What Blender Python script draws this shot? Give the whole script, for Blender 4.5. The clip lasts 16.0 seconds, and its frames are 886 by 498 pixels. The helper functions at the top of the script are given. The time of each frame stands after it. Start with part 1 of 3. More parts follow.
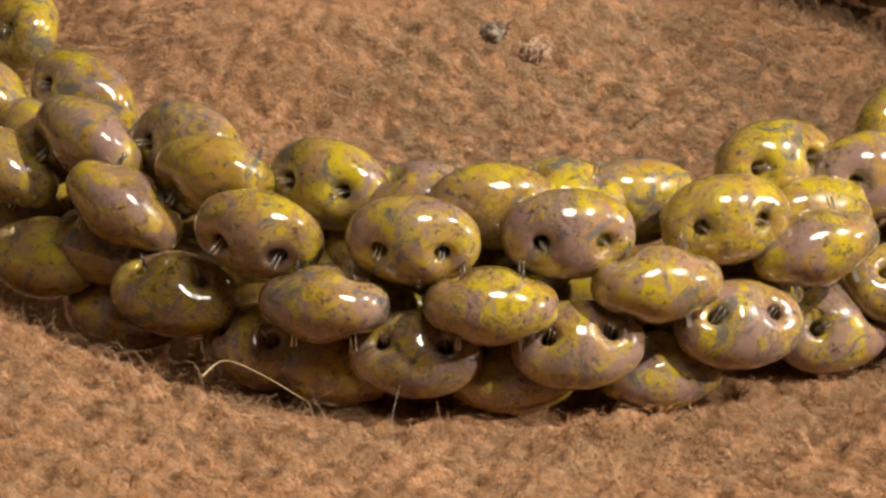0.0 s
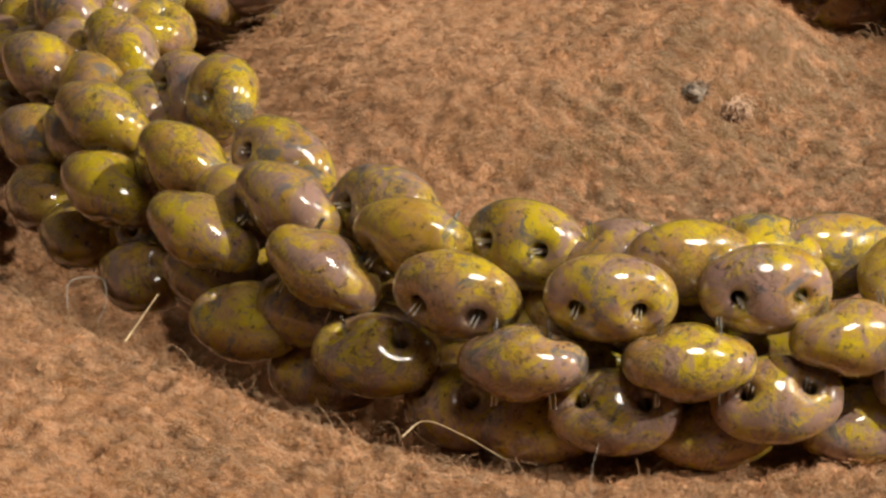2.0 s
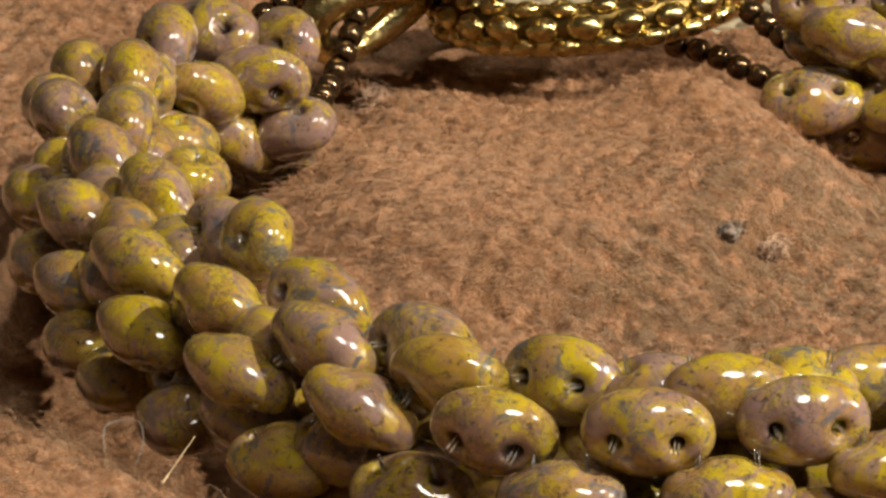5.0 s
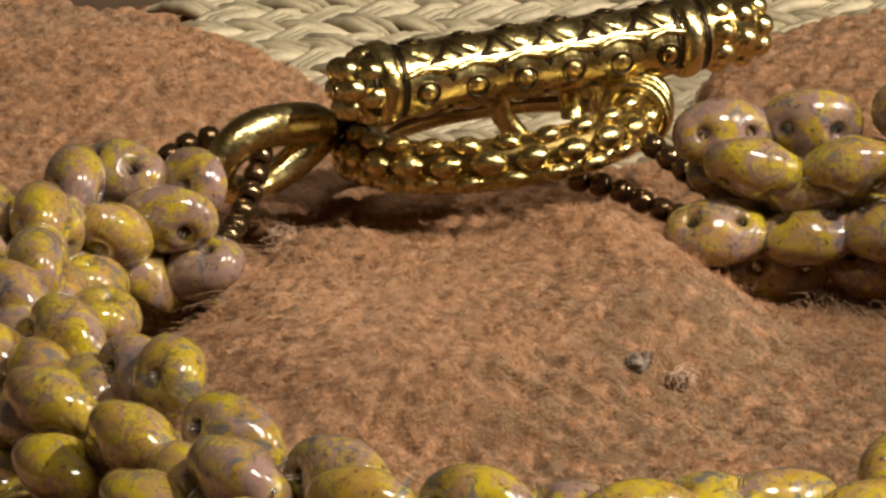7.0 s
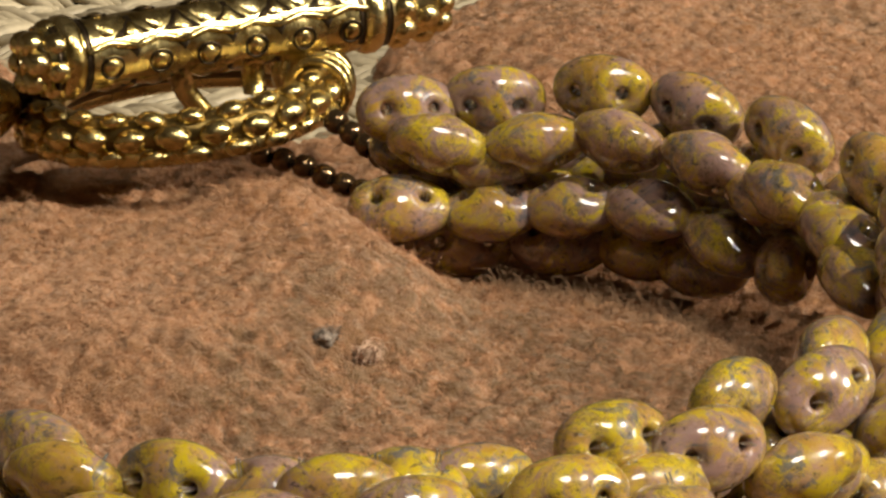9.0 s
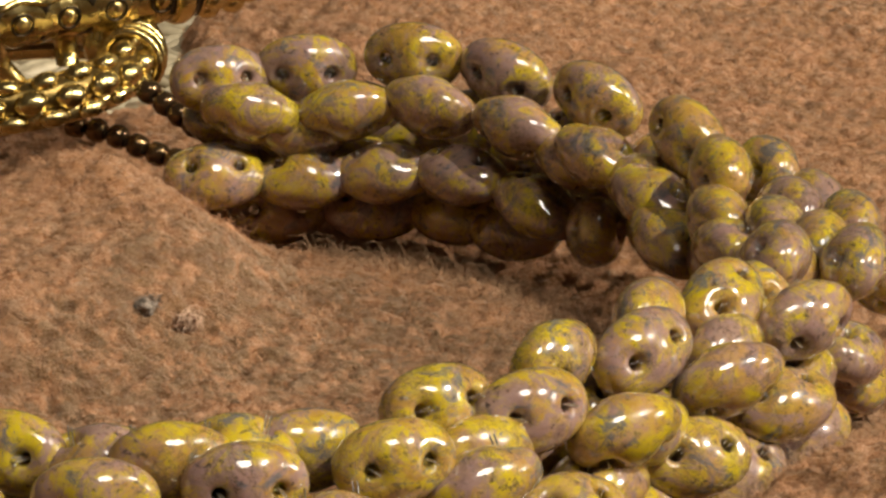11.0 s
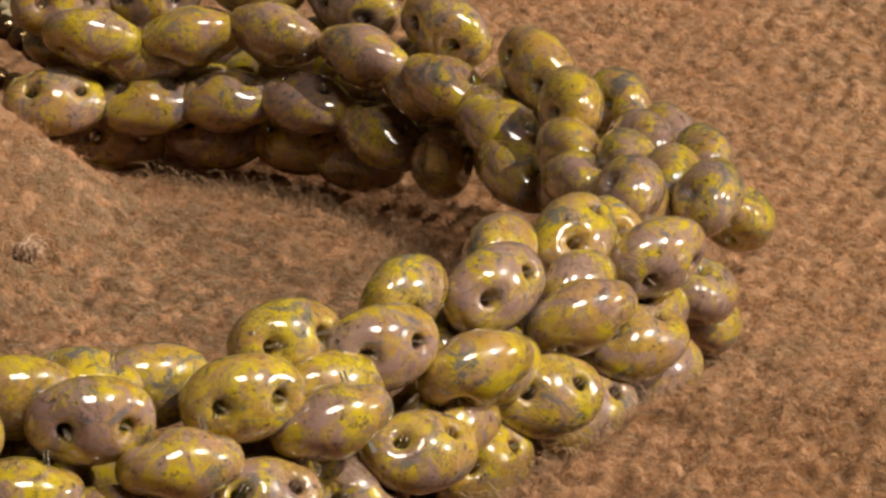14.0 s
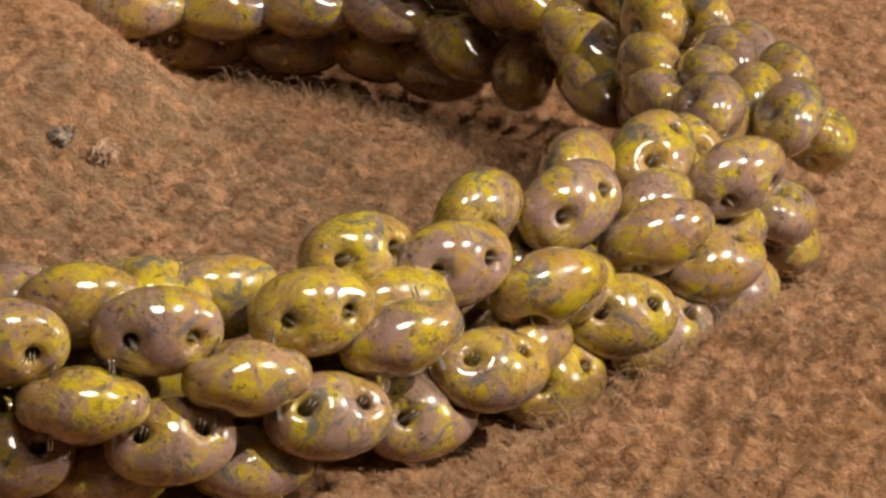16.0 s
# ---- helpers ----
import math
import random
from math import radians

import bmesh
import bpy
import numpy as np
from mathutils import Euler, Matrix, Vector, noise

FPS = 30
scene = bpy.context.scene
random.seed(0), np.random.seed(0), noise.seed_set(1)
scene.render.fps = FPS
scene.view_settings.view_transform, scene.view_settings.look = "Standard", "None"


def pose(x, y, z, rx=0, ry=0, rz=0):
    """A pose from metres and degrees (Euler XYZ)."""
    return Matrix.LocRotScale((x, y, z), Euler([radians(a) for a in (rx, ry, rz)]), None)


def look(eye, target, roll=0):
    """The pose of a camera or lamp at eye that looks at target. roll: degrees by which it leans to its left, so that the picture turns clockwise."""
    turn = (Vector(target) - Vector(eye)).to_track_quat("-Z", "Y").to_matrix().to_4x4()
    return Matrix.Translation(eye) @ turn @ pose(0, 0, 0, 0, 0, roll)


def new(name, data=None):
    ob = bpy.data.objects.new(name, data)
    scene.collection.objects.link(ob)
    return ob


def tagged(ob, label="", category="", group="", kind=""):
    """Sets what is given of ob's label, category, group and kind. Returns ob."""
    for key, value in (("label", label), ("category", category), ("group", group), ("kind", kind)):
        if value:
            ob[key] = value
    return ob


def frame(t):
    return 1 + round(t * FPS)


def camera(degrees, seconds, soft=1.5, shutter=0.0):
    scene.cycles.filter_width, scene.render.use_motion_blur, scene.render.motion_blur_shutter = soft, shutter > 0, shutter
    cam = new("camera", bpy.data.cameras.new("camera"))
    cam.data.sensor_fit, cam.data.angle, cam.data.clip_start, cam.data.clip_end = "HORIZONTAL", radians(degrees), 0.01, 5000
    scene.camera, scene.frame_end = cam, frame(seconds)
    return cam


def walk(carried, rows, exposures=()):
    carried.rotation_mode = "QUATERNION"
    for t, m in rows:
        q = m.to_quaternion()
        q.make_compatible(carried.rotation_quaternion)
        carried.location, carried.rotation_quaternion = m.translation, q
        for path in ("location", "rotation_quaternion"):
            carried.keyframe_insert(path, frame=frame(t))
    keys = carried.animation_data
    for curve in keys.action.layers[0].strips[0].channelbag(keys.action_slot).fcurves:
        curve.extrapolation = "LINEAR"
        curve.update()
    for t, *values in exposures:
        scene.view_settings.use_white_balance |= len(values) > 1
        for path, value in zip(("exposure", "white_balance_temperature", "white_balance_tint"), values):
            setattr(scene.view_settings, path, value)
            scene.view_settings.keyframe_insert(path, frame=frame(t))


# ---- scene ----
CAM_DEGREES = 8.966
cam = camera(CAM_DEGREES, 16.0, soft=2.6)
PATH = [
    (0, pose(0.00031, -0.24643, 0.07250, 71.412, -1.783, 1.082)),
    (0.5, pose(0.00061, -0.24650, 0.07249, 71.453, -1.470, 1.427)),
    (1, pose(0.00107, -0.24686, 0.07256, 71.535, -1.127, 2.011)),
    (1.5, pose(0.00157, -0.24714, 0.07253, 71.710, -0.631, 2.586)),
    (2, pose(0.00206, -0.24734, 0.07231, 72.120, -0.092, 3.128)),
    (2.5, pose(0.00225, -0.24761, 0.07207, 72.561, 0.363, 3.241)),
    (3, pose(0.00230, -0.24807, 0.07201, 72.830, 0.501, 3.244)),
    (3.5, pose(0.00248, -0.24865, 0.07189, 73.243, 0.736, 3.378)),
    (3.7, pose(0.00251, -0.24871, 0.07179, 73.392, 0.790, 3.407)),
    (5.8, pose(0.00221, -0.24701, 0.07026, 74.828, 0.895, 3.111)),
    (6, pose(0.00219, -0.24812, 0.07031, 75.172, 1.488, 2.840)),
    (6.5, pose(0.00199, -0.24858, 0.07026, 75.400, 1.328, 2.557)),
    (7, pose(0.00167, -0.24973, 0.07050, 75.465, 1.388, 2.009)),
    (7.5, pose(0.00117, -0.25077, 0.07080, 75.430, 1.368, 1.255)),
    (8, pose(0.00038, -0.25222, 0.07130, 75.269, 0.999, 0.242)),
    (8.5, pose(-0.00067, -0.25205, 0.07135, 75.144, 0.820, -1.113)),
    (8.7, pose(-0.00080, -0.25071, 0.07101, 75.136, 0.470, -1.237)),
    (10.8, pose(-0.00290, -0.25393, 0.07223, 74.722, 0.621, -3.890)),
    (11, pose(-0.00305, -0.25414, 0.07232, 74.684, 0.455, -4.011)),
    (11.5, pose(-0.00345, -0.25261, 0.07205, 74.522, 0.154, -4.594)),
    (12, pose(-0.00372, -0.25241, 0.07219, 74.290, -0.052, -4.924)),
    (12.5, pose(-0.00362, -0.25158, 0.07208, 74.134, -0.165, -4.846)),
    (13, pose(-0.00385, -0.25098, 0.07206, 73.941, -0.354, -5.175)),
    (13.5, pose(-0.00407, -0.24977, 0.07183, 73.805, -0.548, -5.590)),
    (14, pose(-0.00417, -0.25003, 0.07187, 73.848, -0.661, -5.654)),
    (14.5, pose(-0.00410, -0.24922, 0.07178, 73.654, -0.899, -5.608)),
    (15, pose(-0.00383, -0.24881, 0.07194, 73.278, -1.110, -5.208)),
    (15.5, pose(-0.00357, -0.24798, 0.07187, 73.018, -1.498, -4.815)),
    (16, pose(-0.00328, -0.24750, 0.07190, 72.767, -1.679, -4.382)),
]
walk(cam, PATH, ((0, 0.08), (2, 0.06), (3.7, 0.03), (6, -0.08), (12, -0.09), (16, -0.10)))
MM = 0.001

# ---- light ----
world = bpy.data.worlds.new("room_air")
scene.world = world
world.use_nodes = True
world.node_tree.nodes["Background"].inputs[0].default_value = (1.0, 0.86, 0.7, 1)
world.node_tree.nodes["Background"].inputs[1].default_value = 0.02


def lamp(name, eye, target, size, watts, colour):
    data = bpy.data.lights.new(name, "AREA")
    data.shape, data.size, data.energy, data.color = "DISK", size, watts, colour
    ob = new(name, data)
    ob.matrix_world = look(eye, target)
    return ob


lamp("desk_lamp_light", (0.38, -0.22, 0.48), (0, -0.01, 0), 0.015, 5.2, (1.0, 0.918, 0.775))
lamp("second_lamp_light", (0.57, -0.13, 0.25), (0, -0.01, 0), 0.015, 3.6, (1.0, 0.918, 0.785))
# added soft fill from the front right, below the ceiling; no known lamp
lamp("ceiling_light", (0.24, -0.75, 1.32), (0, 0, 0), 0.45, 8.0, (1.0, 0.918, 0.785))


# ---- materials ----
class Nodes:
    """A small builder for node materials."""

    def __init__(self, name, roughness=0.5, metallic=0.0):
        self.mat = bpy.data.materials.new(name)
        self.mat.use_nodes = True
        self.tree = self.mat.node_tree
        self.bsdf = self.tree.nodes["Principled BSDF"]
        self.bsdf.inputs["Roughness"].default_value = roughness
        self.bsdf.inputs["Metallic"].default_value = metallic
        self.coord = self.add("ShaderNodeTexCoord").outputs["Object"]

    def add(self, kind, **settings):
        node = self.tree.nodes.new(kind)
        for key, value in settings.items():
            setattr(node, key, value)
        return node

    def link(self, a, b):
        self.tree.links.new(a, b)

    def offset(self, amount):
        """Object coordinates shifted at random from piece to piece."""
        info = self.add("ShaderNodeObjectInfo")
        scale = self.add("ShaderNodeVectorMath", operation="SCALE")
        scale.inputs[0].default_value = (amount, -0.7 * amount, 1.3 * amount)
        self.link(info.outputs["Random"], scale.inputs["Scale"])
        both = self.add("ShaderNodeVectorMath", operation="ADD")
        self.link(self.coord, both.inputs[0])
        self.link(scale.outputs[0], both.inputs[1])
        self.coord = both.outputs[0]
        return info.outputs["Random"]

    def noise(self, scale, detail=4, rough=0.55, distortion=0.0):
        node = self.add("ShaderNodeTexNoise")
        node.inputs["Scale"].default_value = scale
        node.inputs["Detail"].default_value = detail
        node.inputs["Roughness"].default_value = rough
        node.inputs["Distortion"].default_value = distortion
        self.link(self.coord, node.inputs["Vector"])
        return node.outputs["Fac"]

    def voronoi(self, scale, feature="F1"):
        node = self.add("ShaderNodeTexVoronoi", feature=feature)
        node.inputs["Scale"].default_value = scale
        self.link(self.coord, node.inputs["Vector"])
        return node.outputs["Distance"]

    def stretch(self, x, y, z):
        """Texture coordinates scaled along each axis."""
        node = self.add("ShaderNodeVectorMath", operation="MULTIPLY")
        self.link(self.coord, node.inputs[0])
        node.inputs[1].default_value = (x, y, z)
        self.coord = node.outputs[0]

    def ramp(self, fac, *stops):
        node = self.add("ShaderNodeValToRGB")
        els = node.color_ramp.elements
        while len(els) < len(stops):
            els.new(0.5)
        for el, (at, c) in zip(els, stops):
            el.position = at
            el.color = (*c, 1) if isinstance(c, tuple) else (c, c, c, 1)
        self.link(fac, node.inputs[0])
        return node.outputs[0]

    def mix(self, fac, a, b, blend="MIX"):
        node = self.add("ShaderNodeMix", data_type="RGBA", blend_type=blend)
        for value, at in ((fac, 0), (a, 6), (b, 7)):
            if isinstance(value, (int, float)):
                node.inputs[at].default_value = value
            elif isinstance(value, tuple):
                node.inputs[at].default_value = (*value, 1)
            else:
                self.link(value, node.inputs[at])
        return node.outputs[2]

    def math(self, op, a, b):
        node = self.add("ShaderNodeMath", operation=op)
        for value, at in ((a, 0), (b, 1)):
            if isinstance(value, (int, float)):
                node.inputs[at].default_value = value
            else:
                self.link(value, node.inputs[at])
        return node.outputs[0]

    def bump(self, height, distance, strength=1.0):
        node = self.add("ShaderNodeBump")
        node.inputs["Strength"].default_value = strength
        node.inputs["Distance"].default_value = distance
        self.link(height, node.inputs["Height"])
        self.link(node.outputs[0], self.bsdf.inputs["Normal"])

    def set(self, **sockets):
        for key, value in sockets.items():
            socket = self.bsdf.inputs[key.replace("_", " ")]
            if isinstance(value, (int, float)):
                socket.default_value = value
            elif isinstance(value, tuple):
                socket.default_value = (*value, 1) if socket.type == "RGBA" else value
            else:
                self.link(value, socket)
        return self.mat


def bead_glass():
    n = Nodes("speckled_glass", roughness=0.12)
    chance = n.offset(0.37)
    base = n.ramp(n.noise(480, 9, 0.70, 0.5), (0.32, (0.262, 0.160, 0.013)), (0.46, (0.345, 0.200, 0.038)), (0.57, (0.355, 0.205, 0.088)), (0.68, (0.308, 0.179, 0.125)))
    yellow = n.ramp(n.noise(470, 9, 0.70, 0.9), (0.44, 0.0), (0.57, 1.0))
    c = n.mix(yellow, base, (0.440, 0.328, 0.012))
    lilac = n.math("ADD", n.noise(520, 10, 0.75, 1.0), n.math("MULTIPLY", n.math("SUBTRACT", chance, 0.5), 0.10))
    c = n.mix(n.ramp(lilac, (0.48, 0.0), (0.57, 0.9)), c, (0.250, 0.155, 0.148))
    film = n.ramp(n.noise(1500, 8, 0.75, 1.5), (0.50, 0.0), (0.62, 0.6))
    c = n.mix(film, c, (0.228, 0.134, 0.097))
    slate = n.ramp(n.noise(460, 11, 0.78, 1.3), (0.542, 0.0), (0.605, 0.85))
    c = n.mix(slate, c, (0.10, 0.10, 0.11))
    veins = n.ramp(n.noise(1000, 9, 0.75, 1.2), (0.465, 0.0), (0.495, 0.8), (0.525, 0.0))
    c = n.mix(n.math("MULTIPLY", veins, n.ramp(n.noise(420, 4), (0.44, 0.0), (0.56, 1.0))), c, (0.08, 0.055, 0.03))
    specks = n.ramp(n.noise(2600, 6, 0.75), (0.565, 0.0), (0.64, 0.85))
    c = n.mix(specks, c, (0.045, 0.032, 0.022))
    n.bump(n.math("ADD", n.noise(1100, 5, 0.6), n.math("MULTIPLY", n.noise(420, 3), 1.0)), 0.000028, 0.7)
    n.link(n.bsdf.inputs["Normal"].links[0].from_socket, n.bsdf.inputs["Coat Normal"])
    return n.set(Base_Color=c, Coat_Weight=1.0, Coat_IOR=1.85, Coat_Roughness=0.012, IOR=1.55, Specular_IOR_Level=0.22, Subsurface_Weight=0.22, Subsurface_Radius=(0.0012, 0.0008, 0.0003), Subsurface_Scale=1.0,
                 Roughness=n.ramp(n.noise(900, 4), (0.35, 0.14), (0.7, 0.36)))


def cloth_felt():
    n = Nodes("orange_wool", roughness=0.95)
    tone = n.ramp(n.noise(130, 6, 0.66, 0.3), (0.32, (0.182, 0.080, 0.025)), (0.45, (0.255, 0.110, 0.034)), (0.56, (0.327, 0.135, 0.044)), (0.70, (0.372, 0.174, 0.072)))
    tone = n.mix(n.ramp(n.noise(32, 3), (0.40, 0.0), (0.66, 0.5)), tone, (0.200, 0.100, 0.034))
    # darker, browner patch right of the mound, its edge broken by noise
    brown_patch = n.add("ShaderNodeVectorMath", operation="DISTANCE")
    n.link(n.coord, brown_patch.inputs[0])
    brown_patch.inputs[1].default_value = (0.0100, -0.013, 0.0)
    brown_patch = n.math("ADD", n.math("MULTIPLY", brown_patch.outputs["Value"], 27.0), n.noise(90, 5, 0.6))
    tone = n.mix(n.ramp(brown_patch, (0.86, 0.9), (1.24, 0.0)), tone, (0.128, 0.070, 0.026))
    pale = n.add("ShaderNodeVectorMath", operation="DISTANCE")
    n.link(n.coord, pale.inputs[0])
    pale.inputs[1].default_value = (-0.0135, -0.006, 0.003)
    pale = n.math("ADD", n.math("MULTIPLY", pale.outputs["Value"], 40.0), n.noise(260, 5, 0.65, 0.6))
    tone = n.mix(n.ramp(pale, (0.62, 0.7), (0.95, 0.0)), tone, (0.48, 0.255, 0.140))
    # shade in the weave's dimples, put into the colour on the same lattice
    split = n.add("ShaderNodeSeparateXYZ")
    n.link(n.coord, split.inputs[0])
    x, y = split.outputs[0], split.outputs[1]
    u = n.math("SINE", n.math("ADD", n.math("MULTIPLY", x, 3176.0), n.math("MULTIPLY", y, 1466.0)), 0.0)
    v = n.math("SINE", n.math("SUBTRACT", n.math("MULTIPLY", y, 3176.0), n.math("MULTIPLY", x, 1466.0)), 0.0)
    dimple_shade = n.math("ADD", n.math("MULTIPLY", u, v), n.math("SUBTRACT", n.noise(300, 3), 0.5))
    tone = n.mix(n.ramp(dimple_shade, (0.2, 0.0), (0.85, 0.6)), tone, (0.112, 0.045, 0.013))
    n.stretch(1.0, 0.7, 1.0)
    clump = n.noise(900, 3, 0.55, 0.4)
    c = n.mix(n.ramp(clump, (0.37, 0.68), (0.52, 0.0)), tone, (0.112, 0.045, 0.013))
    c = n.mix(n.ramp(n.noise(760, 4, 0.6, 0.4), (0.50, 0.0), (0.62, 0.75)), c, (0.503, 0.235, 0.110))
    fibre = n.noise(4200, 5, 0.75, 1.0)
    c = n.mix(n.ramp(fibre, (0.35, 0.4), (0.6, 0.0)), c, (0.155, 0.062, 0.022))
    n.bump(n.math("ADD", n.noise(1700, 4, 0.7, 0.6), n.math("MULTIPLY", fibre, 0.4)), 0.0006, 1.0)
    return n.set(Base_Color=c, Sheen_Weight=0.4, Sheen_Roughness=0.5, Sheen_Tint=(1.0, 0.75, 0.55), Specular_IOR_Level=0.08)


def brass():
    n = Nodes("antique_gold", roughness=0.2, metallic=1.0)
    c = n.ramp(n.noise(500, 4), (0.3, (0.50, 0.36, 0.11)), (0.7, (0.82, 0.68, 0.33)))
    n.bump(n.math("ADD", n.noise(1500, 3), n.noise(650, 3)), 0.00009, 0.8)
    return n.set(Base_Color=c, Roughness=n.ramp(n.noise(900, 3), (0.3, 0.16), (0.7, 0.32)))


def plain(name, colour, roughness, metallic=0.0, scale=300.0, vary=0.25, bump=0.00005):
    n = Nodes(name, roughness, metallic)
    dark = tuple(v * (1 - vary) for v in colour)
    light = tuple(min(1.0, v * (1 + vary)) for v in colour)
    n.bump(n.noise(scale * 3, 3), bump, 0.6)
    return n.set(Base_Color=n.ramp(n.noise(scale, 4), (0.3, dark), (0.7, light)))


GLASS = bead_glass()
NYLON = Nodes("clear_nylon", 0.08).set(Base_Color=(0.9, 0.9, 0.88), Transmission_Weight=0.85, IOR=1.5)
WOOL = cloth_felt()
GOLD = brass()
BLACKENED = plain("blackened_recess", (0.035, 0.022, 0.010), 0.35, 0.8)
DARK_GOLD = plain("tarnished_gold", (0.15, 0.10, 0.03), 0.34, 0.9, 900, 0.5)
BRONZE = plain("bronze_seed", (0.16, 0.10, 0.05), 0.16, 0.9, 900)
STRAW = plain("straw", (0.37, 0.305, 0.195), 0.6, 0.0, 500, 0.35)
WOOD = plain("table_wood", (0.10, 0.06, 0.035), 0.5, 0.0, 40, 0.4, 0.0002)
WALL = plain("room_wall", (0.42, 0.36, 0.29), 0.8, 0.0, 3, 0.1)


# ---- helpers of the scene ----
def part(name, bm, material, parent=None, label=""):
    mesh = bpy.data.meshes.new(name)
    bm.to_mesh(mesh)
    bm.free()
    for poly in mesh.polygons:
        poly.use_smooth = True
    mesh.materials.append(material)
    ob = new(name, mesh)
    ob.parent = parent
    return tagged(ob, label)


def spline(points, t):
    """A Catmull-Rom curve through the points; t runs from 0 to the last index."""
    i = min(max(int(t), 0), len(points) - 2)
    u = t - i
    p = [Vector(points[min(max(k, 0), len(points) - 1)]) for k in (i - 1, i, i + 1, i + 2)]
    if i == 0:
        p[0] = 2 * p[1] - p[2]
    if i == len(points) - 2:
        p[3] = 2 * p[2] - p[1]
    return 0.5 * (2 * p[1] + (p[2] - p[0]) * u + (2 * p[0] - 5 * p[1] + 4 * p[2] - p[3]) * u * u + (3 * p[1] - p[0] - 3 * p[2] + p[3]) * u ** 3)


# ---- the wool cloth ----
MOUNDS = (
    # centre, half widths, turn, height, all in millimetres and degrees
    (-29, 46, 14, 20, -15, 4.5),
    (16, 55, 13, 22, 0, 2.5),
    (36, -44, 9, 8, 40, 2.4),
    (-34, -62, 16, 10, -25, 1.6),
)
# where the cloth rises in front of the rope: x, y, height
BANK = ((-60, 10, 0.5), (-40, -14, 0.2), (-31, -30, 1.3), (-24, -41.5, 3.4), (-17, -49.5, 3.7), (-9, -55.5, 2.7), (0, -59.5, 1.6), (9, -58, 1.2), (17, -49, 2.4), (25, -39.5, 3.8), (31, -33, 3.6), (40, -22, 1.2), (60, -5, 0.4))


def bank(x, y):
    """The cloth's rise outside the trough in which the rope lies."""
    best, h, out = 1e9, 0.0, 0.0
    for (ax, ay, ah), (bx, by, bh) in zip(BANK, BANK[1:]):
        dx, dy = bx - ax, by - ay
        t = min(1.0, max(0.0, ((x - ax) * dx + (y - ay) * dy) / (dx * dx + dy * dy)))
        px, py = x - ax - t * dx, y - ay - t * dy
        d = px * px + py * py
        if d < best:
            best, h = d, ah + t * (bh - ah)
            out = math.sqrt(d) * (1 if px * dy - py * dx > 0 else -1)
    return h * smooth(-3.0, 1.5, out) * (1 - 0.35 * smooth(6, 30, out))


# where the cloth sags beside the rope
SAGS = (
    (5.0, 3.9, 6.6, ((-12.5, -43), (-17, -38.5), (-23.5, -26.5), (-27.3, -13), (-28.8, -3.5), (-27.5, 5.5))),
    (1.2, 3.8, 7.5, ((26, -1), (24.5, 4), (20.5, 9.5), (15, 13), (8, 15))),
)


def sag(x, y):
    depth = 0.0
    for deep, inner, outer, line in SAGS:
        best = 1e9
        for (ax, ay), (bx, by) in zip(line, line[1:]):
            dx, dy = bx - ax, by - ay
            t = min(1.0, max(0.0, ((x - ax) * dx + (y - ay) * dy) / (dx * dx + dy * dy)))
            best = min(best, math.hypot(x - ax - t * dx, y - ay - t * dy))
        depth = max(depth, deep * (1 - smooth(inner, outer, best)))
    return depth


def smooth(a, b, x):
    u = min(1.0, max(0.0, (x - a) / (b - a)))
    return u * u * (3 - 2 * u)


CREST = ((-1.8, 11.5, 4.5, 4.2, 1.6), (-8.5, 13, 4.2, 4.5, -1.4), (-15.5, 11, 3.2, 4.0, 1.1), (3.8, 3, 4.0, 6.0, 0.9))


def cloth_height(x, y):
    z = 0.0
    for cx, cy, wx, wy, turn, h in MOUNDS:
        c, s = math.cos(radians(turn)), math.sin(radians(turn))
        u, v = ((x - cx) * c + (y - cy) * s) / wx, (-(x - cx) * s + (y - cy) * c) / wy
        z += h * math.exp(-(u * u + v * v))
    z += bank(x, y) - sag(x, y)
    r = ((x + 7.5) / 12.2) ** 2 + ((y - 2) / 15.0) ** 2
    z += 3.9 * math.exp(-r * r * r)
    # the mound's uneven crest: a peak, a dip and a shoulder
    for cx, cy, wx, wy, h in CREST:
        z += h * math.exp(-((x - cx) / wx) ** 2 - ((y - cy) / wy) ** 2)
    # the hollow under the clasp
    z -= 1.7 * math.exp(-((x + 9) / 9) ** 2 - ((y - 21) / 3.6) ** 2)
    z += 0.5 * noise.noise(Vector((x * 0.07, y * 0.07, 0.3))) + 0.22 * noise.noise(Vector((x * 0.35, y * 0.35, 4.0)))
    # the fold opens behind the clasp
    left = -10 - 0.48 * (y - 36)
    right = 2 + 24 * smooth(58, 84, y)
    gap = smooth(37, 44, y) * smooth(left - 2, left + 3, x) * (1 - smooth(right - 2, right + 3, x))
    z = z * (1 - gap) - 5.0 * gap
    # matted clumps of the wool
    wx, wy = x + 0.45 * noise.noise(Vector((x * 0.9, y * 0.9, 9.0))), y + 0.45 * noise.noise(Vector((x * 0.9, y * 0.9, 5.0)))
    near = noise.voronoi(Vector((wx * 1.7, wy * 1.2, 0.0)))[0][0]
    small = noise.noise(Vector((wx * 3.1, wy * 1.7, 2.0)))
    # the weave shows as rows of small dimples
    u, v = wx * 0.91 + wy * 0.42, wy * 0.91 - wx * 0.42
    z -= 0.13 * math.sin(3.49 * u) * math.sin(3.49 * v)
    return z + (0.42 + 0.3 * noise.noise(Vector((x * 0.5, y * 0.5, 1.0)))) * (0.45 - 1.3 * near * near) + 0.11 * small


